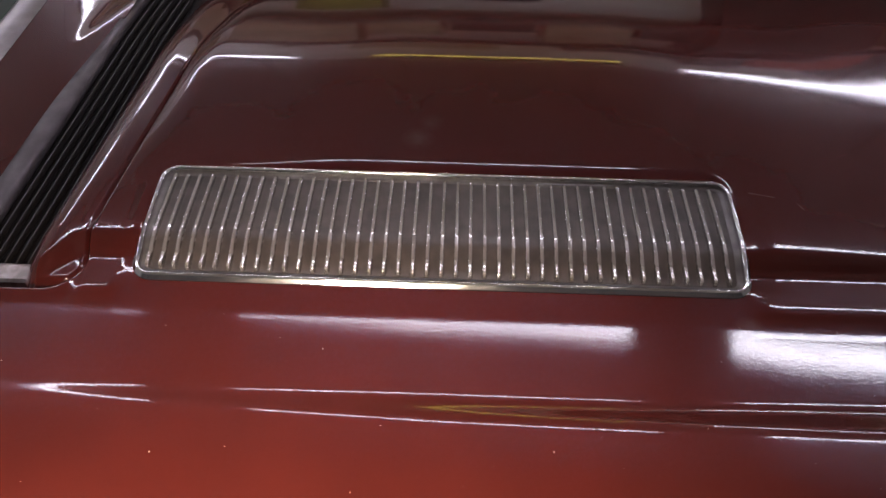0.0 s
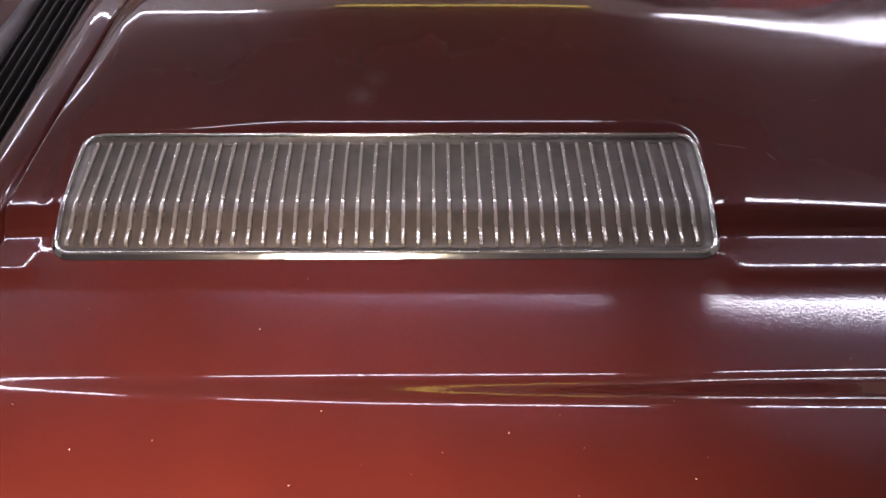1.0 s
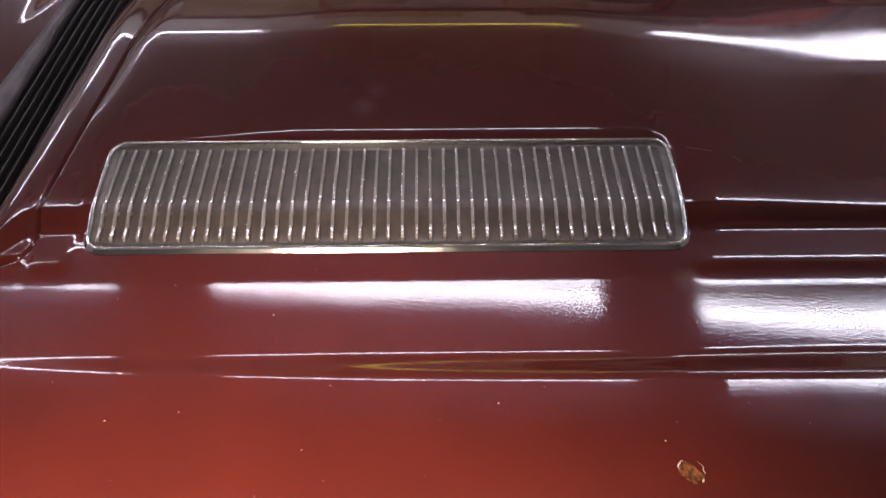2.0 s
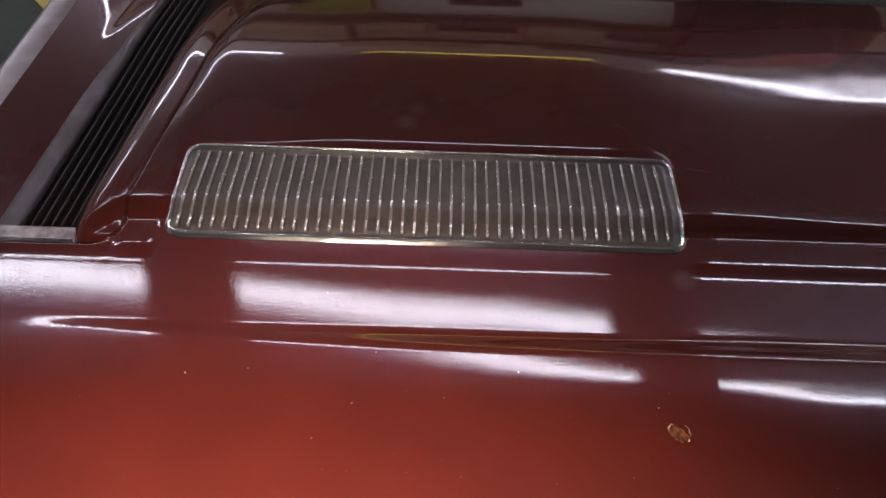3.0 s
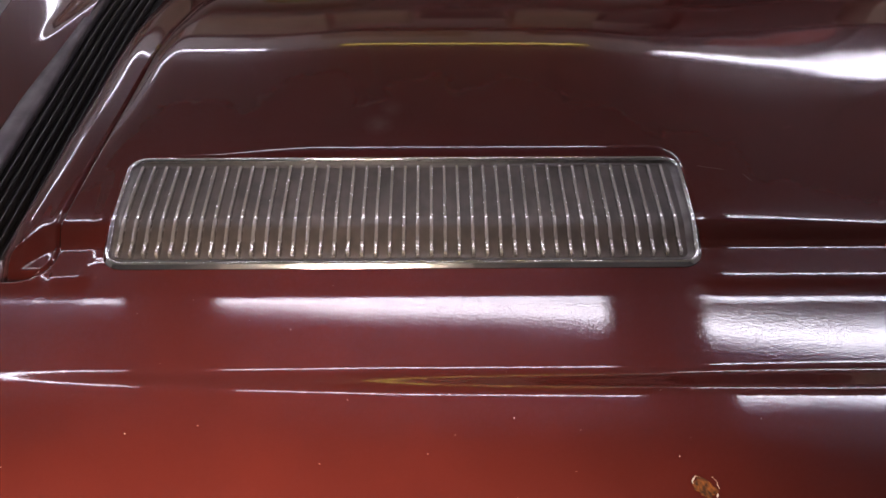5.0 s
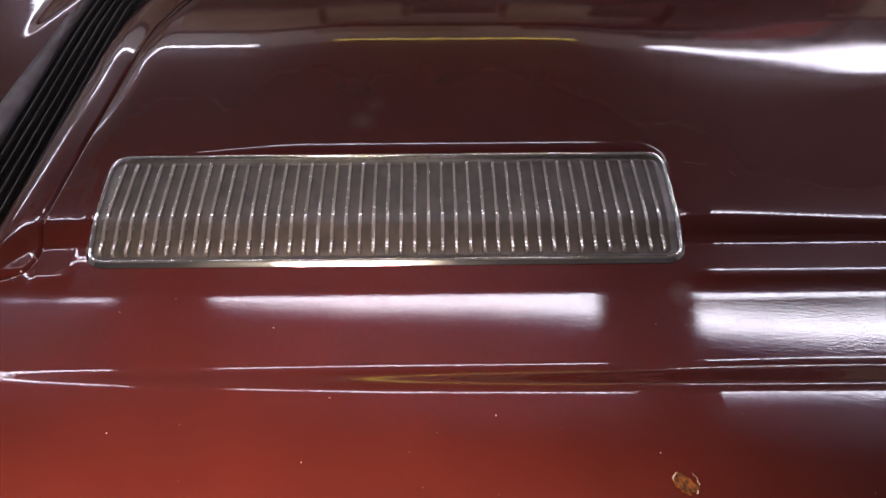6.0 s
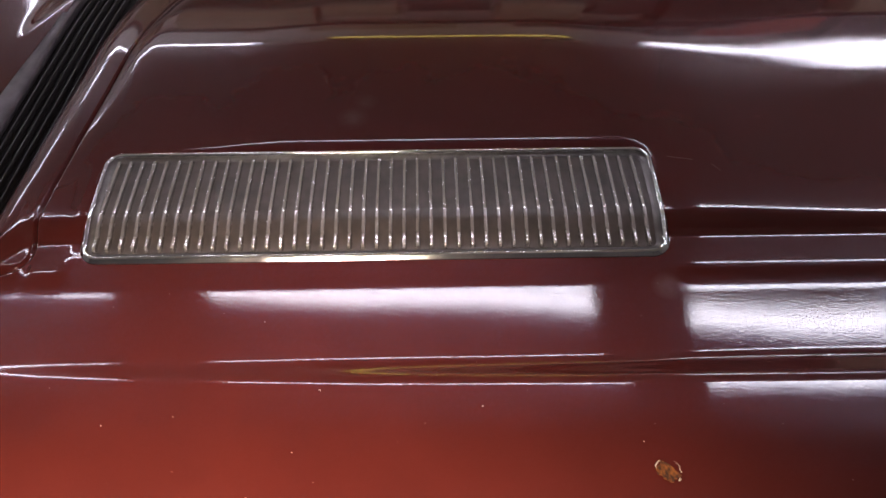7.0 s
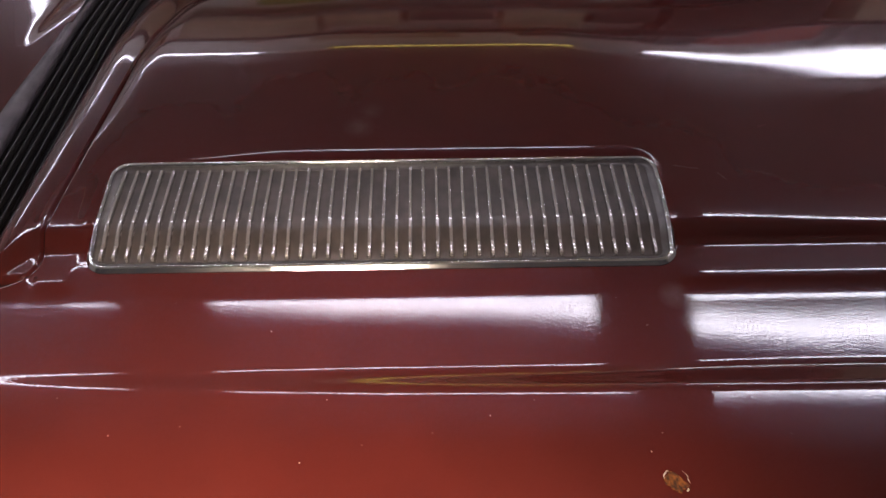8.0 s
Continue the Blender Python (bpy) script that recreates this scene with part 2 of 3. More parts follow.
def drop(x, y, z):
    """Lets the sheet roll over the seam and fall to the ribbed strip."""
    u = skewed(x, y)
    d = inside_seam(u, y)
    roll = np.clip((-0.342 - u) / 0.044, 0, 1)
    z = z - (0.0012 * roll ** 2 + 0.0095 * ease(0.12, 0.32, y) * roll ** 2.8) * ease(-0.05, 0.02, y)
    a, b = SEAM_U - u, y - SEAM_Y
    ahead = np.array([np.interp(row + (0.034 - 0.070 * ease(0.08, 0.25, row)) * ease(0.0, 0.050, aa), row, zz) for row, aa, zz in zip(y, a, z)])
    lip = ahead - 0.010 * (1 - ease(0.0, 0.016, np.minimum(b, 0.05))) * ease(0.0, 0.02, a)
    inner = np.clip(a / 0.084, 0, 1) ** 3.8
    z = np.where(d > 0, lip * (1 - inner) + (trough(y) - 0.010) * inner, z)
    z = z - 0.004 * np.clip(1 - (d / 0.0022) ** 2, 0, 1)
    return z, d


GX0, GX1, GY0, GY1, GR = -0.3305, 0.3290, -0.0085, 0.151, 0.022


def recess(x, y):
    """The pocket under the grille."""
    r = GR
    qx, qy = np.maximum(GX0 + r - x, x - GX1 + r), np.maximum(GY0 + r - y, y - GY1 + r)
    k = r - np.hypot(np.maximum(qx, 0), np.maximum(qy, 0)) - np.minimum(np.maximum(qx, qy), 0)
    reach = 0.008 + 0.016 * ease(-0.27, -0.10, x) * (1 - ease(0.29, 0.345, x))
    dip = 0.18 * reach * (1 - ease(-0.006, reach - 0.006, -k)) * ease(0.05, 0.13, y) * ease(-0.32, -0.27, x)
    side = 0.0022 * (1 - ease(0.0, 0.036, -k)) * ease(0.30, 0.335, x) * ease(-0.005, 0.02, y) * (1 - ease(0.10, 0.14, y)) + 0.0008 * (1 - ease(0.0, 0.012, -k)) * ease(-0.31, -0.33, x) * ease(0.005, 0.03, y)
    return -0.016 * ease(0.002, 0.006, k) - np.where(k > 0.012, 0, dip + side)


XS = np.array(steps(-0.72, -0.62, 0.02) + steps(-0.62, SEAM_U, 0.0016) + steps(SEAM_U, -0.33, 0.0016) + steps(-0.33, -0.31, 0.002) + steps(-0.31, -0.18, 0.003) + steps(-0.18, 0.29, 0.006) + steps(0.29, 0.34, 0.002) + steps(0.34, 0.8, 0.008) + steps(0.8, 1.7, 0.03) + [1.7])
YS = np.array(steps(-0.75, -0.30, 0.01) + steps(-0.30, -0.19, 0.004) + steps(-0.19, 0.19, 0.0018) + steps(0.19, 0.6, 0.005) + steps(0.6, 1.3, 0.02) + [1.3])
HX, HY = np.meshgrid(XS, YS, indexing="ij")
HX = HX + SKEW * np.maximum(HY - 0.05, 0) * (1 - ease(-0.33, -0.10, HX))
PX = np.arange(-0.722, 1.81, 0.003)
PLAIN = heights(PX, YS)
PLAIN = np.array([np.interp(HX[:, j], PX, PLAIN[:, j]) for j in range(len(YS))]).T
HZ, DIN = drop(HX, HY, PLAIN)
HZ = HZ + recess(HX, HY)


def sheet(name, keep, mat):
    nx, ny = len(XS), len(YS)
    verts, faces, index = [], [], {}

    def vert(i, j):
        if (i, j) not in index:
            index[i, j] = len(verts)
            verts.append((HX[i, j], HY[i, j], HZ[i, j]))
        return index[i, j]

    for i in range(nx - 1):
        for j in range(ny - 1):
            if keep[i, j]:
                faces.append((vert(i, j), vert(i + 1, j), vert(i + 1, j + 1), vert(i, j + 1)))
    return mesh_of(name, verts, faces, mat)


# ---- the car ----
car = empty("car", "old maroon car with chrome vent grille and ribbed black strip", "car", (0, 0, FLOOR_Z))
car_inv = Matrix.Translation((0, 0, -FLOOR_Z))


def car_part(name, me, label="", parent=None):
    ob = part(name, me, parent or car, label)
    if parent is None:
        ob.matrix_parent_inverse = car_inv
    return ob


IN = DIN[:-1, :-1] > 0
USED = (skewed(HX, HY)[:-1, :-1] > -0.4705) | (HY[:-1, :-1] < 0.03)
car_part("body_panel", sheet("body_panel", ~IN, PAINT), "glossy maroon painted sheet metal with fine scratches")
car_part("end_panel", sheet("end_panel", IN & USED, PAINT), "maroon rounded end piece beside the ribbed strip")

# plain sides that close the body below, and the wheels under it
SILL = -0.70


def curtain(name, line):
    """A wall that hangs from a line of points down to the sill."""
    verts = [(x, y, z) for x, y, z in line] + [(x, y, SILL) for x, y, z in line]
    n = len(line)
    return mesh_of(name, verts, [(k, k + 1, n + k + 1, n + k) for k in range(n - 1)], PAINT, False)


NY = int(np.searchsorted(YS, SEAM_Y))
sides = [[(HX[i, 0], HY[i, 0], HZ[i, 0]) for i in range(len(XS))],
         [(HX[-1, j], HY[-1, j], HZ[-1, j]) for j in range(len(YS))],
         [(HX[i, -1], HY[i, -1], HZ[i, -1]) for i in range(len(XS)) if XS[i] > -0.40],
         [(HX[0, j], HY[0, j], HZ[0, j]) for j in range(NY + 1)],
         [(XS[0], SEAM_Y, HZ[0, NY]), (-0.70, SEAM_Y, HZ[0, NY] - 0.02), (-0.70, SEAM_Y + 0.02, -0.07)]]
for line in sides:
    car_part("side_panel", curtain("side_panel", line), "plain maroon side of the body")
car_part("floor_pan", box("floor_pan", -0.70, -0.73, SILL - 0.02, 1.68, 1.28, SILL + 0.02, RUBBER, 0.01))


def round_mesh(name, radius, width, hole, mat):
    """A tyre or rim: a turned ring with rounded shoulders, its axle along y."""
    prof = [(hole, -width / 2), (radius * 0.93, -width / 2), (radius, -width * 0.32), (radius, width * 0.32), (radius * 0.93, width / 2), (hole, width / 2)]
    n, k = 32, len(prof)
    verts = [(r * math.cos(2 * math.pi * i / n), o, r * math.sin(2 * math.pi * i / n)) for i in range(n) for r, o in prof]
    faces = [(i * k + j, ((i + 1) % n) * k + j, ((i + 1) % n) * k + (j + 1) % k, i * k + (j + 1) % k) for i in range(n) for j in range(k)]
    return mesh_of(name, verts, faces, mat)


tyre_data, rim_data = round_mesh("tyre", 0.33, 0.18, 0.19, RUBBER), round_mesh("rim", 0.19, 0.12, 0.03, TRIM)
for wx in (-0.28, 1.28):
    for wy in (-0.56, 1.10):
        wheel = car_part("wheel", None, "black-tyred wheel under the body")
        wheel.matrix_basis = pose(wx, wy, FLOOR_Z + 0.33)
        part("tyre", tyre_data, wheel)
        part("rim", rim_data, wheel)


# ---- the grille ----
grille = car_part("vent_grille", None, "chrome-framed vent grille with upright ribs")


def ring(x0, x1, y0, y1, r, n=10):
    pts = []
    for cx, cy, a0 in ((x1 - r, y1 - r, 0), (x0 + r, y1 - r, 90), (x0 + r, y0 + r, 180), (x1 - r, y0 + r, 270)):
        for k in range(n + 1):
            a = radians(a0 + 90 * k / n)
            pts.append((cx + r * math.cos(a), cy + r * math.sin(a), math.cos(a), math.sin(a)))
    dense = []
    for k, p in enumerate(pts):
        q = pts[(k + 1) % len(pts)]
        dense.append(p)
        m = int(math.hypot(q[0] - p[0], q[1] - p[1]) / 0.008)
        for j in range(1, m):
            t = j / m
            dense.append(tuple(a + (b - a) * t for a, b in zip(p, q)))
    return dense


PY = np.arange(-0.02, 0.1601, 0.0005)
GRILLE = [(0.160, -1.0), (0.059, 0.8), (0.0535, 4.2), (0.047, 9.0), (0.040, 18), (0.030, 20), (0.018, 17), (0.012, 8.5), (0.007, 4.5), (0.003, 0), (-0.02, 0)]
PZ = 0.0025 + np.cumsum(np.tan(np.radians(keyed(GRILLE, PY)))) * 0.0005
SKIRT = heights([0.31], PY)[0]


def grille_z(y):
    return float(np.interp(y, PY, PZ))


def frame_mesh():
    path = ring(GX0, GX1, GY0, GY1, GR, 14)
    section = [(0.0020, -1), (0.0024, -0.0040), (0.0022, -0.0022), (0.0019, -0.00170), (0.00175, -0.00155), (-0.00135, 0.00160), (-0.0015, 0.00174), (-0.0019, 0.0020), (-0.0032, 0.0026), (-0.0046, 0.0025), (-0.0056, 0.0014), (-0.0061, -0.0010), (-0.0063, -0.0060)]
    verts, faces, n, k = [], [], len(path), len(section)
    for x, y, nx, ny in path:
        for o, h in section:
            verts.append((x + nx * o, y + ny * o, float(np.interp(y, PY, SKIRT)) - 0.003 if h == -1 else grille_z(y) + h))
    for i in range(n):
        for j in range(k - 1):
            a, b = i * k + j, ((i + 1) % n) * k + j
            faces.append((a, b, b + 1, a + 1))
    return mesh_of("frame", verts, faces, CHROME)


part("frame", frame_mesh(), grille, "bright chrome frame with rounded corners").matrix_parent_inverse = Matrix()


def flange_mesh():
    """The dull flat border between the frame and the ribs."""
    path = ring(GX0, GX1, GY0, GY1, GR, 14)
    section = [(-0.0055, -0.0030), (-0.0080, -0.0031), (-0.0125, -0.0036), (-0.0132, -0.0060)]
    verts = [(x + nx * o, y + ny * o, grille_z(y) + h) for x, y, nx, ny in path for o, h in section]
    n, k = len(path), len(section)
    return mesh_of("flange", verts, [(i * k + j, (i + 1) % n * k + j, (i + 1) % n * k + j + 1, i * k + j + 1) for i in range(n) for j in range(k - 1)], FLANGE)


part("flange", flange_mesh(), grille, "dull grey border inside the chrome frame")


def backing_mesh():
    xs, ys = np.linspace(GX0 + 0.004, GX1 - 0.004, 80), np.linspace(GY0 + 0.004, GY1 - 0.004, 60)
    verts = [(x, y, grille_z(y) - 0.0046) for x in xs for y in ys]
    faces = [(i * 60 + j, (i + 1) * 60 + j, (i + 1) * 60 + j + 1, i * 60 + j + 1) for i in range(79) for j in range(59)]
    return mesh_of("backing", verts, faces, BACK)


part("backing", backing_mesh(), grille)


SLAT_KEYS = [(0.160, -1.0), (0.059, 0.8), (0.0535, 4.2), (0.047, 9.0), (0.040, 18), (0.030, 20), (0.023, 16), (0.0165, 3.6), (0.0138, 0.8), (0.0112, 3.6), (0.0090, 28), (0.0070, 62), (0.0060, 72)]
SY = np.concatenate((np.arange(0.0060, 0.024, 0.0004), np.arange(0.024, GY1 - 0.0105, 0.0016)))
SZ = np.concatenate(([0], np.cumsum(np.diff(SY) * np.tan(np.radians(keyed(SLAT_KEYS, (SY[1:] + SY[:-1]) / 2))))))
SZ = SZ + grille_z(SY[-1]) - SZ[-1]


def slat_mesh():
    """One upright rib: a rounded blade that bends with the grille and ends in a rounded foot."""
    half = [(0.0030, -0.0062), (0.0019, -0.0040), (0.0019, -0.0012), (0.0018, 0.0003), (0.0015, 0.00095), (0.0009, 0.00116)]
    section = [(-o, h) for o, h in half] + [(0.0, 0.0012)] + half[::-1]
    verts, faces, k = [], [], len(section)
    for y, z in zip(SY, SZ):
        fall = 0.0055 * (1 - min((SY[-1] - y) / 0.004, 1)) ** 2
        for o, h in section:
            verts.append((o, y, z + h - fall))
    for i in range(len(SY) - 1):
        for j in range(k - 1):
            a, b = i * k + j, (i + 1) * k + j
            faces.append((a, b, b + 1, a + 1))
    faces.append(tuple(range(k)))
    return mesh_of("slat", verts, faces, SLAT)


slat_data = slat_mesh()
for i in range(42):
    # pitch narrows towards the ends, standing in for the camera lens's bowing
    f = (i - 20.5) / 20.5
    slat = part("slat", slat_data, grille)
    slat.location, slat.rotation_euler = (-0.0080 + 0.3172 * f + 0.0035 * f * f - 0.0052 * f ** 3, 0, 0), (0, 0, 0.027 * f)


# ---- damage to the paint ----
def body_z(x, y):
    """Height of the built sheet at a place."""
    i, j = int(np.searchsorted(XS, x)) - 1, int(np.searchsorted(YS, y)) - 1
    a, b = (x - XS[i]) / (XS[i + 1] - XS[i]), (y - YS[j]) / (YS[j + 1] - YS[j])
    return float((HZ[i, j] * (1 - a) + HZ[i + 1, j] * a) * (1 - b) + (HZ[i, j + 1] * (1 - a) + HZ[i + 1, j + 1] * a) * b)


def blob_mesh(name, seed, mat, n=9, uneven=0.35, rise=0.35):
    """A small uneven flake of radius 1."""
    r = random.Random(seed)
    ring_pts = [(1 + uneven * (r.random() - 0.5) * 2) for _ in range(n)]
    verts = [(0, 0, rise)] + [(k * math.cos(2 * math.pi * i / n), k * math.sin(2 * math.pi * i / n), 0) for i, k in enumerate(ring_pts)]
    return mesh_of(name, verts, [(0, 1 + i, 1 + (i + 1) % n) for i in range(n)], mat)


flakes = [blob_mesh("paint_chip", k, CHIPPED) for k in range(4)]
chip_rng = random.Random(21)
spots = [(-0.071, -0.241, 1.1), (-0.258, -0.207, 1.3), (-0.115, -0.088, 1.0), (0.109, -0.198, 1.1), (0.256, -0.241, 1.2), (-0.19, -0.20, 0.9), (-0.05, -0.175, 0.9)]
spots += [(chip_rng.uniform(-0.5, 0.6), -0.33 + 0.30 * chip_rng.random() ** 1.6, chip_rng.uniform(0.3, 0.62)) for _ in range(84)]
for x, y, size in spots:
    ob = car_part("paint_chip", flakes[chip_rng.randrange(4)])
    ob.matrix_basis = pose(x, y, body_z(x, y) + 0.0001, 0, 0, chip_rng.uniform(0, 360)) @ Matrix.Diagonal((0.00062 * size, 0.00052 * size, 0.0003, 1))

bare = car_part("bare_spot", blob_mesh("bare_spot", 5, PRIMER, 22, 0.22, 0.15), "rusty brown spot where the paint has flaked off")
BARE = (0.273, -0.271)
bare.matrix_basis = pose(*BARE, body_z(*BARE) + 0.0003, 0, 0, 35) @ Matrix.Diagonal((0.0088, 0.0115, 0.003, 1))


def curl_mesh(seed, a0, a1):
    """A strip of lifted paint round the bare spot."""
    r = random.Random(seed)
    verts, faces, n = [], [], 10
    for i in range(n):
        a = radians(a0 + (a1 - a0) * i / (n - 1))
        k, w = 1 + 0.12 * (r.random() - 0.5), 0.09 * math.sin(math.pi * (i + 0.4) / (n - 0.2)) + 0.03
        for o, h in ((0, 0.0), (w * 0.5, 0.20), (w, 0.05)):
            verts.append(((k + o) * math.cos(a), (k + o) * math.sin(a), h))
    for i in range(n - 1):
        for j in range(2):
            faces.append((i * 3 + j, (i + 1) * 3 + j, (i + 1) * 3 + j + 1, i * 3 + j + 1))
    return mesh_of("lifted_flake", verts, faces, CHIPPED)


for seed, a0, a1 in ((1, 120, 165), (2, -8, 52), (3, -48, -30)):
    ob = car_part("lifted_flake", curl_mesh(seed, a0, a1))
    ob.matrix_basis = pose(*BARE, body_z(*BARE) + 0.0002, 0, 0, 0) @ Matrix.Diagonal((0.0110, 0.0122, 0.004, 1))

# a few fine scratches on the upper panel
for x, y, length, turn in ((0.362, 0.128, 0.030, -12), (0.40, 0.115, 0.022, -55), (0.47, 0.20, 0.02, 20)):
    ob = car_part("scratch", box("scratch", -0.5, -0.5, 0, 0.5, 0.5, 1, SCRATCHED))
    tilt = math.degrees(math.atan2(body_z(x, y + 0.004) - body_z(x, y - 0.004), 0.008))
    ob.matrix_basis = pose(x, y, body_z(x, y) - 0.00006, tilt, 0, turn) @ Matrix.Diagonal((length, 0.0003, 0.0001, 1))


# ---- the ribbed strip and the far end of the car ----
def strip_z(y):
    return float(trough(y))


def along(name, section, y0, y1, mat, n=60, smooth=True, taper=True):
    """A band that runs along the strip: section of (u, height) points, following its fall and skew."""
    verts, faces, k = [], [], len(section)
    for y in np.linspace(y0, y1, n):
        for u, h in section:
            verts.append((u + SKEW * max(y - 0.05, 0), y, strip_z(y) + h))
    for i in range(n - 1):
        for j in range(k - 1):
            a, b = i * k + j, (i + 1) * k + j
            faces.append((a, b, b + 1, a + 1))
    faces.append(tuple(range(k)))
    faces.append(tuple((n - 1) * k + j for j in reversed(range(k))))
    return mesh_of(name, verts, faces, mat, smooth)


strip = car_part("ribbed_strip", None, "black ribbed rubber strip between grey metal trims")
part("strip_base", along("strip_base", [(-0.550, -0.02), (-0.550, -0.008), (-0.466, -0.008), (-0.466, -0.02)], 0.035, 1.2, RUBBER, smooth=False), strip)
for i in range(5):
    u = -0.5350 + i * 0.0135
    part("rib", along("rib", [(u - 0.0019, -0.0085), (u - 0.0013, -0.001), (u - 0.0006, 0.0), (u + 0.0006, 0.0), (u + 0.0013, -0.001), (u + 0.0019, -0.0085)], 0.040, 1.2, RIB), strip)
trim_data = along("side_trim", [(0.0, -0.03), (0.0, 0.000), (0.1, 0.0035), (0.8, 0.0035), (1.0, 0.001), (1.0, -0.02)], 0.03, 1.2, TRIM)
for v in trim_data.vertices:
    y = v.co.y
    f, wide = v.co.x - SKEW * max(y - 0.05, 0), 0.032 - 0.016 * float(ease(0.30, 0.52, y))
    v.co.x = SKEW * max(y - 0.05, 0) - 0.5485 - wide * (1 - f)
part("side_trim", trim_data, strip, "brushed grey metal trim")
part("end_cap", box("end_cap", -0.600, 0.016, -0.085, -0.463, 0.047, -0.047, CAP, 0.006), strip, "scuffed grey metal end cap")


def outer_panel():
    def soft(v):
        return 0.5 * (v + math.sqrt(v * v + 0.007 ** 2))

    us = [(u, 0.0) for u in np.linspace(-0.556, -0.696, 70)]
    ys = np.arange(-0.2, 1.2, 0.004)
    verts = []
    for y in ys:
        for u, h in us:
            past = max(0, y - 0.442 - 2.5 * soft(-0.6165 - u) - 2.4 * soft(u + 0.6035))
            z = -0.059 + 0.042 * y - 0.9 * min(past, 0.07) ** 2 - 0.126 * max(0, past - 0.07) - 0.25 * max(0, y - 0.62) ** 2
            verts.append((u + SKEW * max(y - 0.05, 0), y, z + h))
    k = len(us)
    faces = [(i * k + j, (i + 1) * k + j, (i + 1) * k + j + 1, i * k + j + 1) for i in range(len(ys) - 1) for j in range(k - 1)]
    return mesh_of("outer_panel", verts, faces, PAINT)


car_part("outer_side", along("outer_side", [(-0.734, -0.004), (-0.738, -0.02), (-0.738, SILL + 0.05), (-0.734, SILL + 0.05)], SEAM_Y + 0.02, 1.2, PAINT), "plain maroon side below the edge moulding")
car_part("outer_panel", outer_panel(), "maroon panel outside the ribbed strip")
edge_data = along("edge_trim", [(-0.692, -0.05), (-0.692, -0.006), (-0.695, 0.000), (-0.734, 0.000), (-0.744, -0.006), (-0.744, -0.05)], -0.2, 1.2, EDGE)
for v in edge_data.vertices:
    y = v.co.y
    v.co.z += 0.042 * y - 0.25 * max(0, y - 0.62) ** 2 - 0.057 - strip_z(y)
car_part("edge_trim", edge_data, "grey metal edge moulding")


# ---- the room ----
RX0, RX1, RY0, RY1 = -5.0, 5.5, -2.2, 3.75


def slab(name, x0, y0, z0, x1, y1, z1, mat, label):
    return tagged(new(name, box(name, x0, y0, z0, x1, y1, z1, mat)), label, name.split("_")[0], "", "structure")


slab("floor", RX0 - 0.2, RY0 - 0.2, FLOOR_Z - 0.2, RX1 + 0.2, RY1 + 0.2, FLOOR_Z, CONCRETE, "dark green painted concrete garage floor")
slab("ceiling", RX0 - 0.2, RY0 - 0.2, CEIL_Z, RX1 + 0.2, RY1 + 0.2, CEIL_Z + 0.2, CEILING, "cream painted garage ceiling boards")
slab("wall_north", RX0 - 0.2, RY1, FLOOR_Z, RX1 + 0.2, RY1 + 0.2, CEIL_Z, WALL, "off-white painted block wall behind the car")
slab("wall_south", RX0 - 0.2, RY0 - 0.2, FLOOR_Z, RX1 + 0.2, RY0, CEIL_Z, GREY_WALL, "plain unseen garage wall, toned dark for the chrome's reflection")
slab("wall_west", RX0 - 0.2, RY0, FLOOR_Z, RX0, RY1, CEIL_Z, WALL, "plain off-white garage side wall")
slab("wall_east", RX1, RY0, FLOOR_Z, RX1 + 0.2, RY1, CEIL_Z, WALL, "plain off-white garage end wall")
fl = new("floor_line", box("floor_line", -0.02, -0.8, 0, 0.02, 0.8, 0.004, LINE))
fl.matrix_world = pose(-1.66, 2.20, FLOOR_Z, 0, 0, 42)
tagged(fl, "yellow line painted on the garage floor", "floor marking", "", "structure")


def ceiling_light(x, y, lit, label):
    ob = empty("ceiling_light", label, "lamp", (x, y, LAMP_Z), "rows of ceiling lights")
    part("housing", box("housing", -0.61, -0.05, 0.035, 0.61, 0.05, 0.10, HOUSING, 0.006), ob)
    for hx in (-0.45, 0.45):
        part("hanger", box("hanger", hx - 0.006, -0.006, 0.095, hx + 0.006, 0.006, CEIL_Z - LAMP_Z, STEEL), ob)
    bm = bmesh.new()
    bmesh.ops.create_cone(bm, cap_ends=True, segments=16, radius1=0.019, radius2=0.019, depth=1.19, matrix=pose(0, 0, 0, 0, 90, 0))
    part("tube", from_bm("tube", bm, lit, True), ob)
    for side in (-1, 1):
        part("tube_holder", box("tube_holder", side * 0.605 - 0.008, -0.016, -0.02, side * 0.605 + 0.008, 0.016, 0.04, HOUSING, 0.003), ob)
    return ob


for k in (-2, -1, 0, 1, 2):
    ceiling_light(-0.043 + 1.5 * k, 0.92, TUBE, "lit white fluorescent batten under the ceiling")
    ceiling_light(0.19 + 1.53 * k, 2.68, YELLOW if k == 0 else TUBE if k == 1 else TUBE_BRIGHT, "lit yellow fluorescent batten under the ceiling" if k == 0 else "lit white fluorescent batten under the ceiling")

LAMP_AT = Vector((-0.27, -1.70, 1.30))
AIM = Vector((-0.16, -0.74, 0.0))
work = empty("work_lamp", "warm shaded work lamp hung from the ceiling", "lamp", LAMP_AT)
shade = part("shade", box("shade", -0.24, -0.085, 0.004, 0.24, 0.085, 0.07, HOUSING, 0.01), work)
shade.matrix_basis = look((0, 0, 0), AIM - LAMP_AT)
bm = bmesh.new()
bmesh.ops.create_cone(bm, cap_ends=True, segments=12, radius1=0.014, radius2=0.014, depth=0.38, matrix=pose(0, 0, -0.018, 0, 90, 0))
bulb = part("bulb", from_bm("bulb", bm, WARM, True), work)
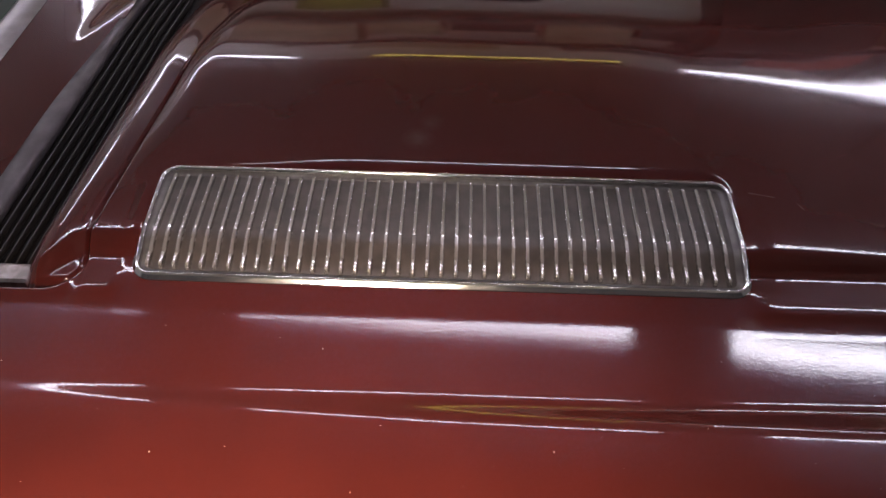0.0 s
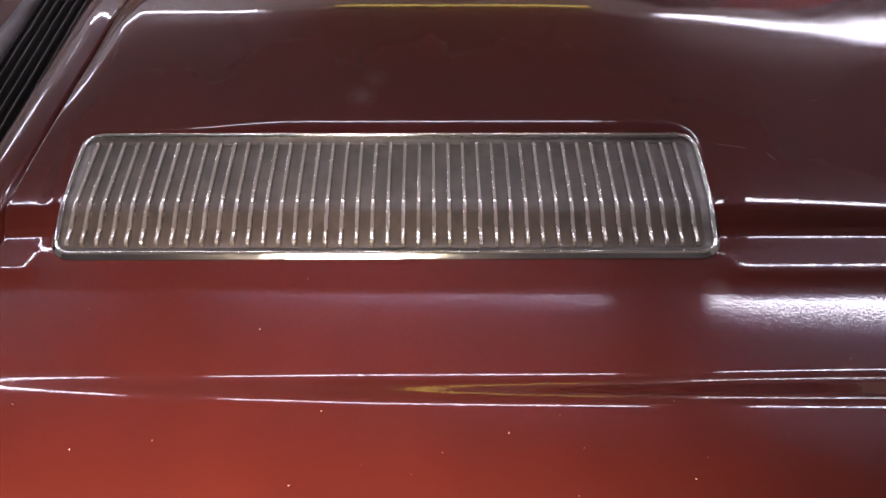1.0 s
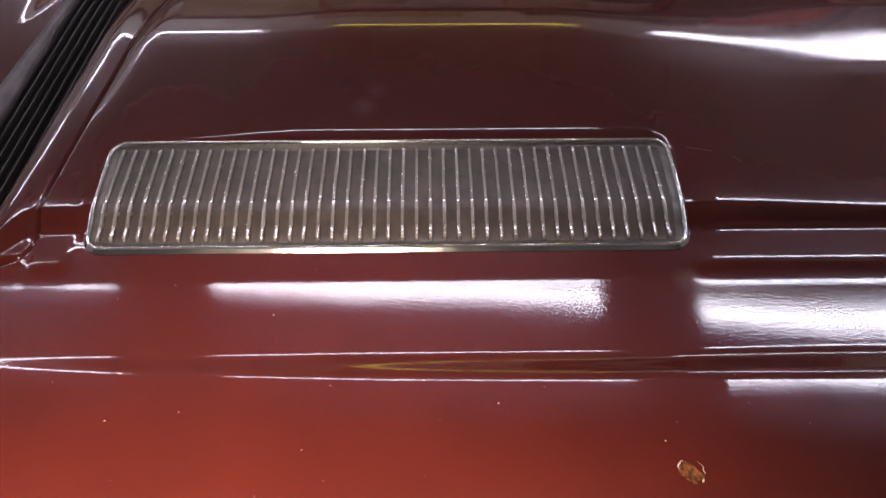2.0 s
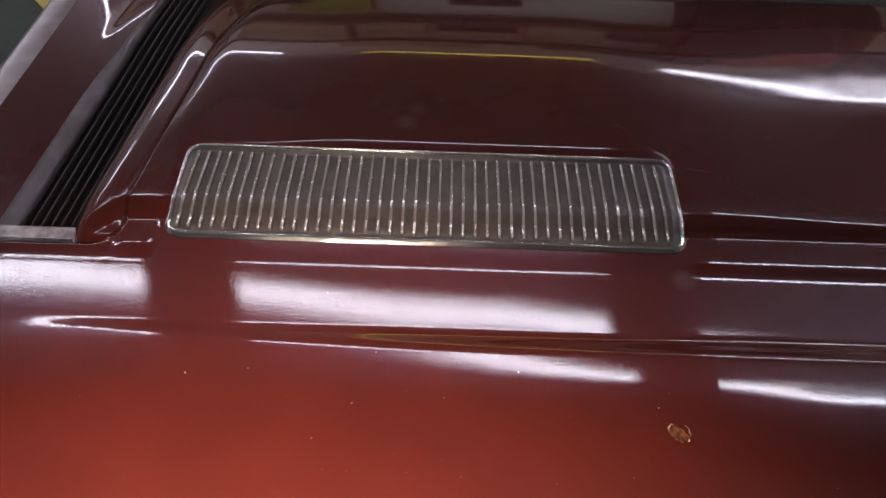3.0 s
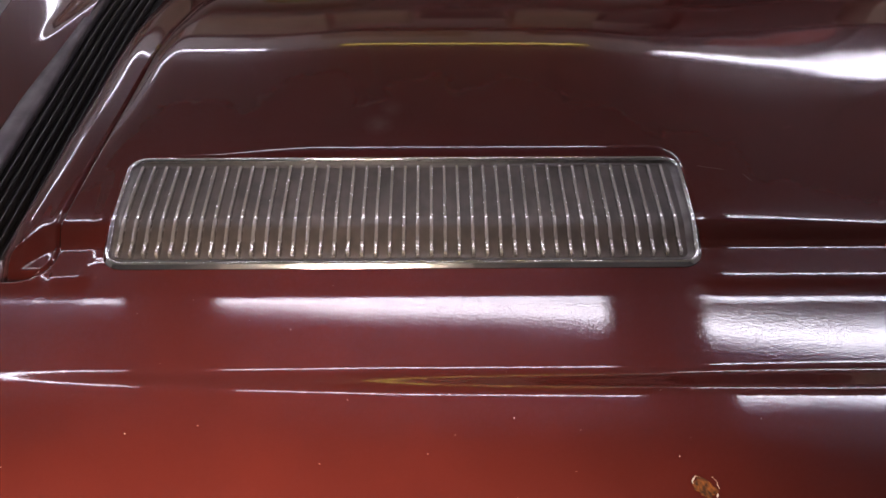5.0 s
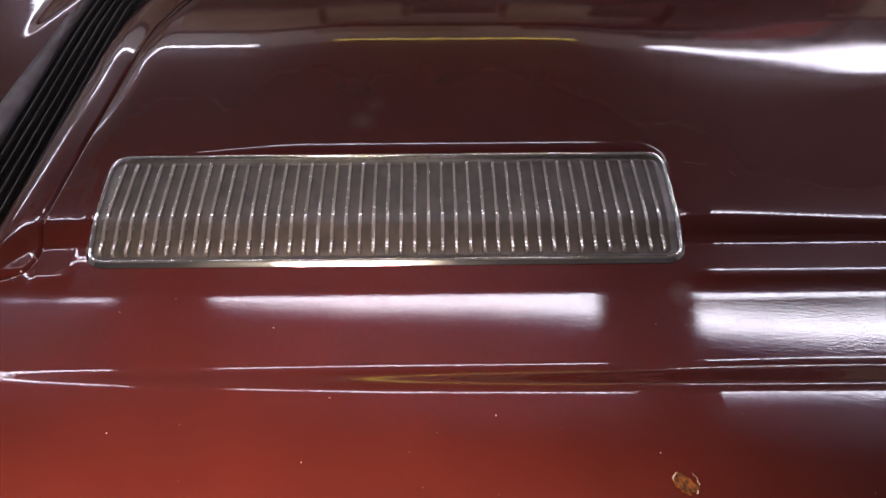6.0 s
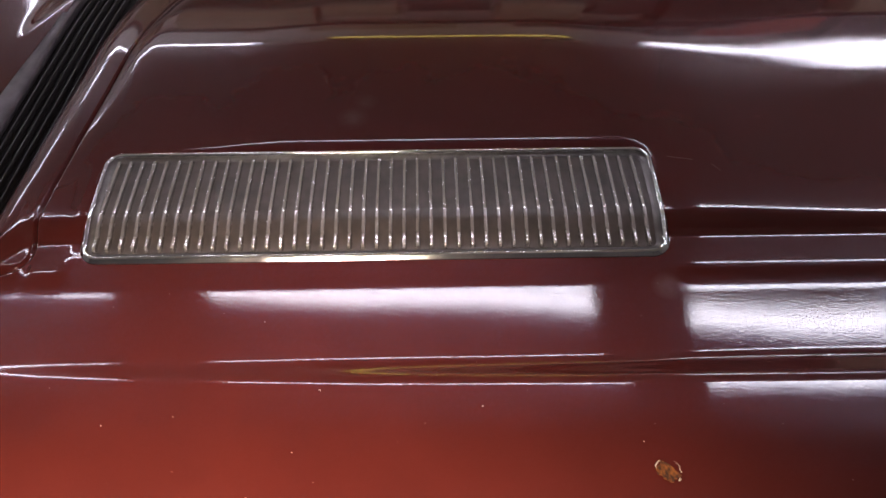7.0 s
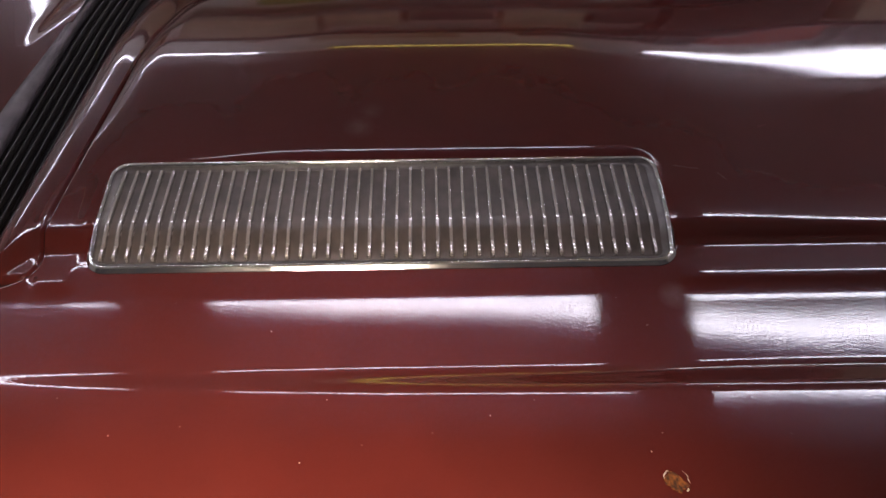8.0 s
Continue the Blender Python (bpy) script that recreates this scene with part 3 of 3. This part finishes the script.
bulb.matrix_basis = look((0, 0, 0), AIM - LAMP_AT)
part("cord", box("cord", -0.004, -0.004, 0.05, 0.004, 0.004, CEIL_Z - LAMP_AT.z, RUBBER), work)
warm = new("work_light", bpy.data.lights.new("work_light", "AREA"))
warm.data.shape, warm.data.size, warm.data.size_y = "RECTANGLE", 0.38, 0.13
warm.data.energy, warm.data.color, warm.data.spread = 26.0, (1.0, 0.80, 0.60), radians(38)
warm.matrix_world = look(LAMP_AT, AIM)

# ---- things along the far wall ----
CARD = material("brown cardboard", (0.30, 0.21, 0.10), 0.8)
noise_colour(CARD, (0.36, 0.29, 0.20), (0.46, 0.38, 0.27), 6.0)
DARK = material("dark case", (0.03, 0.027, 0.025), 0.6)
noise_colour(DARK, (0.022, 0.02, 0.019), (0.045, 0.04, 0.037), 5.0)
LIME = material("yellow-green plastic", (0.34, 0.36, 0.05), 0.5)
noise_colour(LIME, (0.22, 0.23, 0.05), (0.30, 0.31, 0.08), 4.0)
PALE = material("pale carton", (0.50, 0.48, 0.43), 0.7)
noise_colour(PALE, (0.56, 0.54, 0.49), (0.70, 0.68, 0.62), 5.0)
RED = material("red carton", (0.35, 0.05, 0.03), 0.6)
noise_colour(RED, (0.28, 0.04, 0.025), (0.40, 0.06, 0.04), 5.0)


SHELF_Z = (0.26, 1.10)
shelf = empty("wall_shelf", "two long grey steel shelf boards fixed to the garage wall", "shelf", (0, RY1, SHELF_Z[0]))
for z in SHELF_Z:
    part("shelf_board", box("shelf_board", -3.2, -0.50, z - SHELF_Z[0] - 0.04, 4.4, -0.001, z - SHELF_Z[0], STEEL, 0.004), shelf)
    for x in (-2.9, -1.4, 0.1, 1.6, 3.1, 4.2):
        part("bracket", box("bracket", x - 0.02, -0.46, z - SHELF_Z[0] - 0.07, x + 0.02, -0.001, z - SHELF_Z[0] - 0.04, STEEL), shelf)


def carton(x, w, z, h, d, mat, label, name="carton"):
    """A lidded box that stands against the wall."""
    ob = empty(name, label, name.replace("_", " "), (x, RY1 - 0.03, z), "boxes along the far wall")
    part("body", box("body", -w / 2, -d, 0.0, w / 2, 0, h * 0.82, mat, 0.006), ob)
    part("lid", box("lid", -w / 2 - 0.005, -d - 0.005, h * 0.82, w / 2 + 0.005, 0.004, h, mat, 0.006), ob)
    return ob


rng = random.Random(7)
BROWN_L, PALE_L, DARK_L = "brown cardboard carton on the steel shelf", "pale cardboard carton on the steel shelf", "dark plastic case on the steel shelf"
for x, w, h, mat, label in (
        (-2.75, 0.70, 0.60, PALE, PALE_L), (-2.00, 0.60, 0.52, CARD, BROWN_L), (-0.86, 0.62, 0.66, CARD, BROWN_L), (-0.30, 0.42, 0.54, CARD, BROWN_L),
        (0.16, 0.40, 0.34, DARK, DARK_L), (0.66, 0.50, 0.62, CARD, BROWN_L), (1.08, 0.26, 0.40, DARK, DARK_L), (1.62, 0.70, 0.70, DARK, DARK_L),
        (2.42, 0.56, 0.64, CARD, BROWN_L), (3.20, 0.60, 0.58, PALE, PALE_L), (3.90, 0.60, 0.50, CARD, BROWN_L)):
    carton(x, w, SHELF_Z[0], h, 0.40 + 0.06 * rng.random(), mat, label)
# upper row mostly filled in; its dark cases darken the panel's reflection
for x, w, h, mat, label in (
        (-2.4, 0.80, 0.30, PALE, PALE_L), (-1.2, 0.60, 0.22, PALE, PALE_L), (-0.2, 0.80, 0.26, CARD, BROWN_L), (0.9, 0.70, 0.24, DARK, DARK_L),
        (1.45, 0.26, 0.40, DARK, DARK_L), (1.84, 0.44, 0.34, RED, "red carton on the steel shelf"), (2.6, 0.90, 0.62, DARK, DARK_L), (3.6, 0.90, 0.56, CARD, BROWN_L)):
    carton(x, w, SHELF_Z[1], h, 0.38 + 0.06 * rng.random(), mat, label)
carton(-0.60, 0.36, FLOOR_Z, 0.86, 0.36, LIME, "yellow-green plastic bin on the garage floor", "storage_bin")
carton(2.62, 0.40, FLOOR_Z, 0.55, 0.36, LIME, "yellow-green plastic bin on the garage floor", "storage_bin")
carton(0.20, 0.36, FLOOR_Z, 0.46, 0.36, DARK, "dark plastic crate on the garage floor", "storage_bin")
carton(1.70, 0.88, FLOOR_Z, 1.10, 0.42, DARK, "dark tool cabinet on the garage floor", "tool_cabinet")
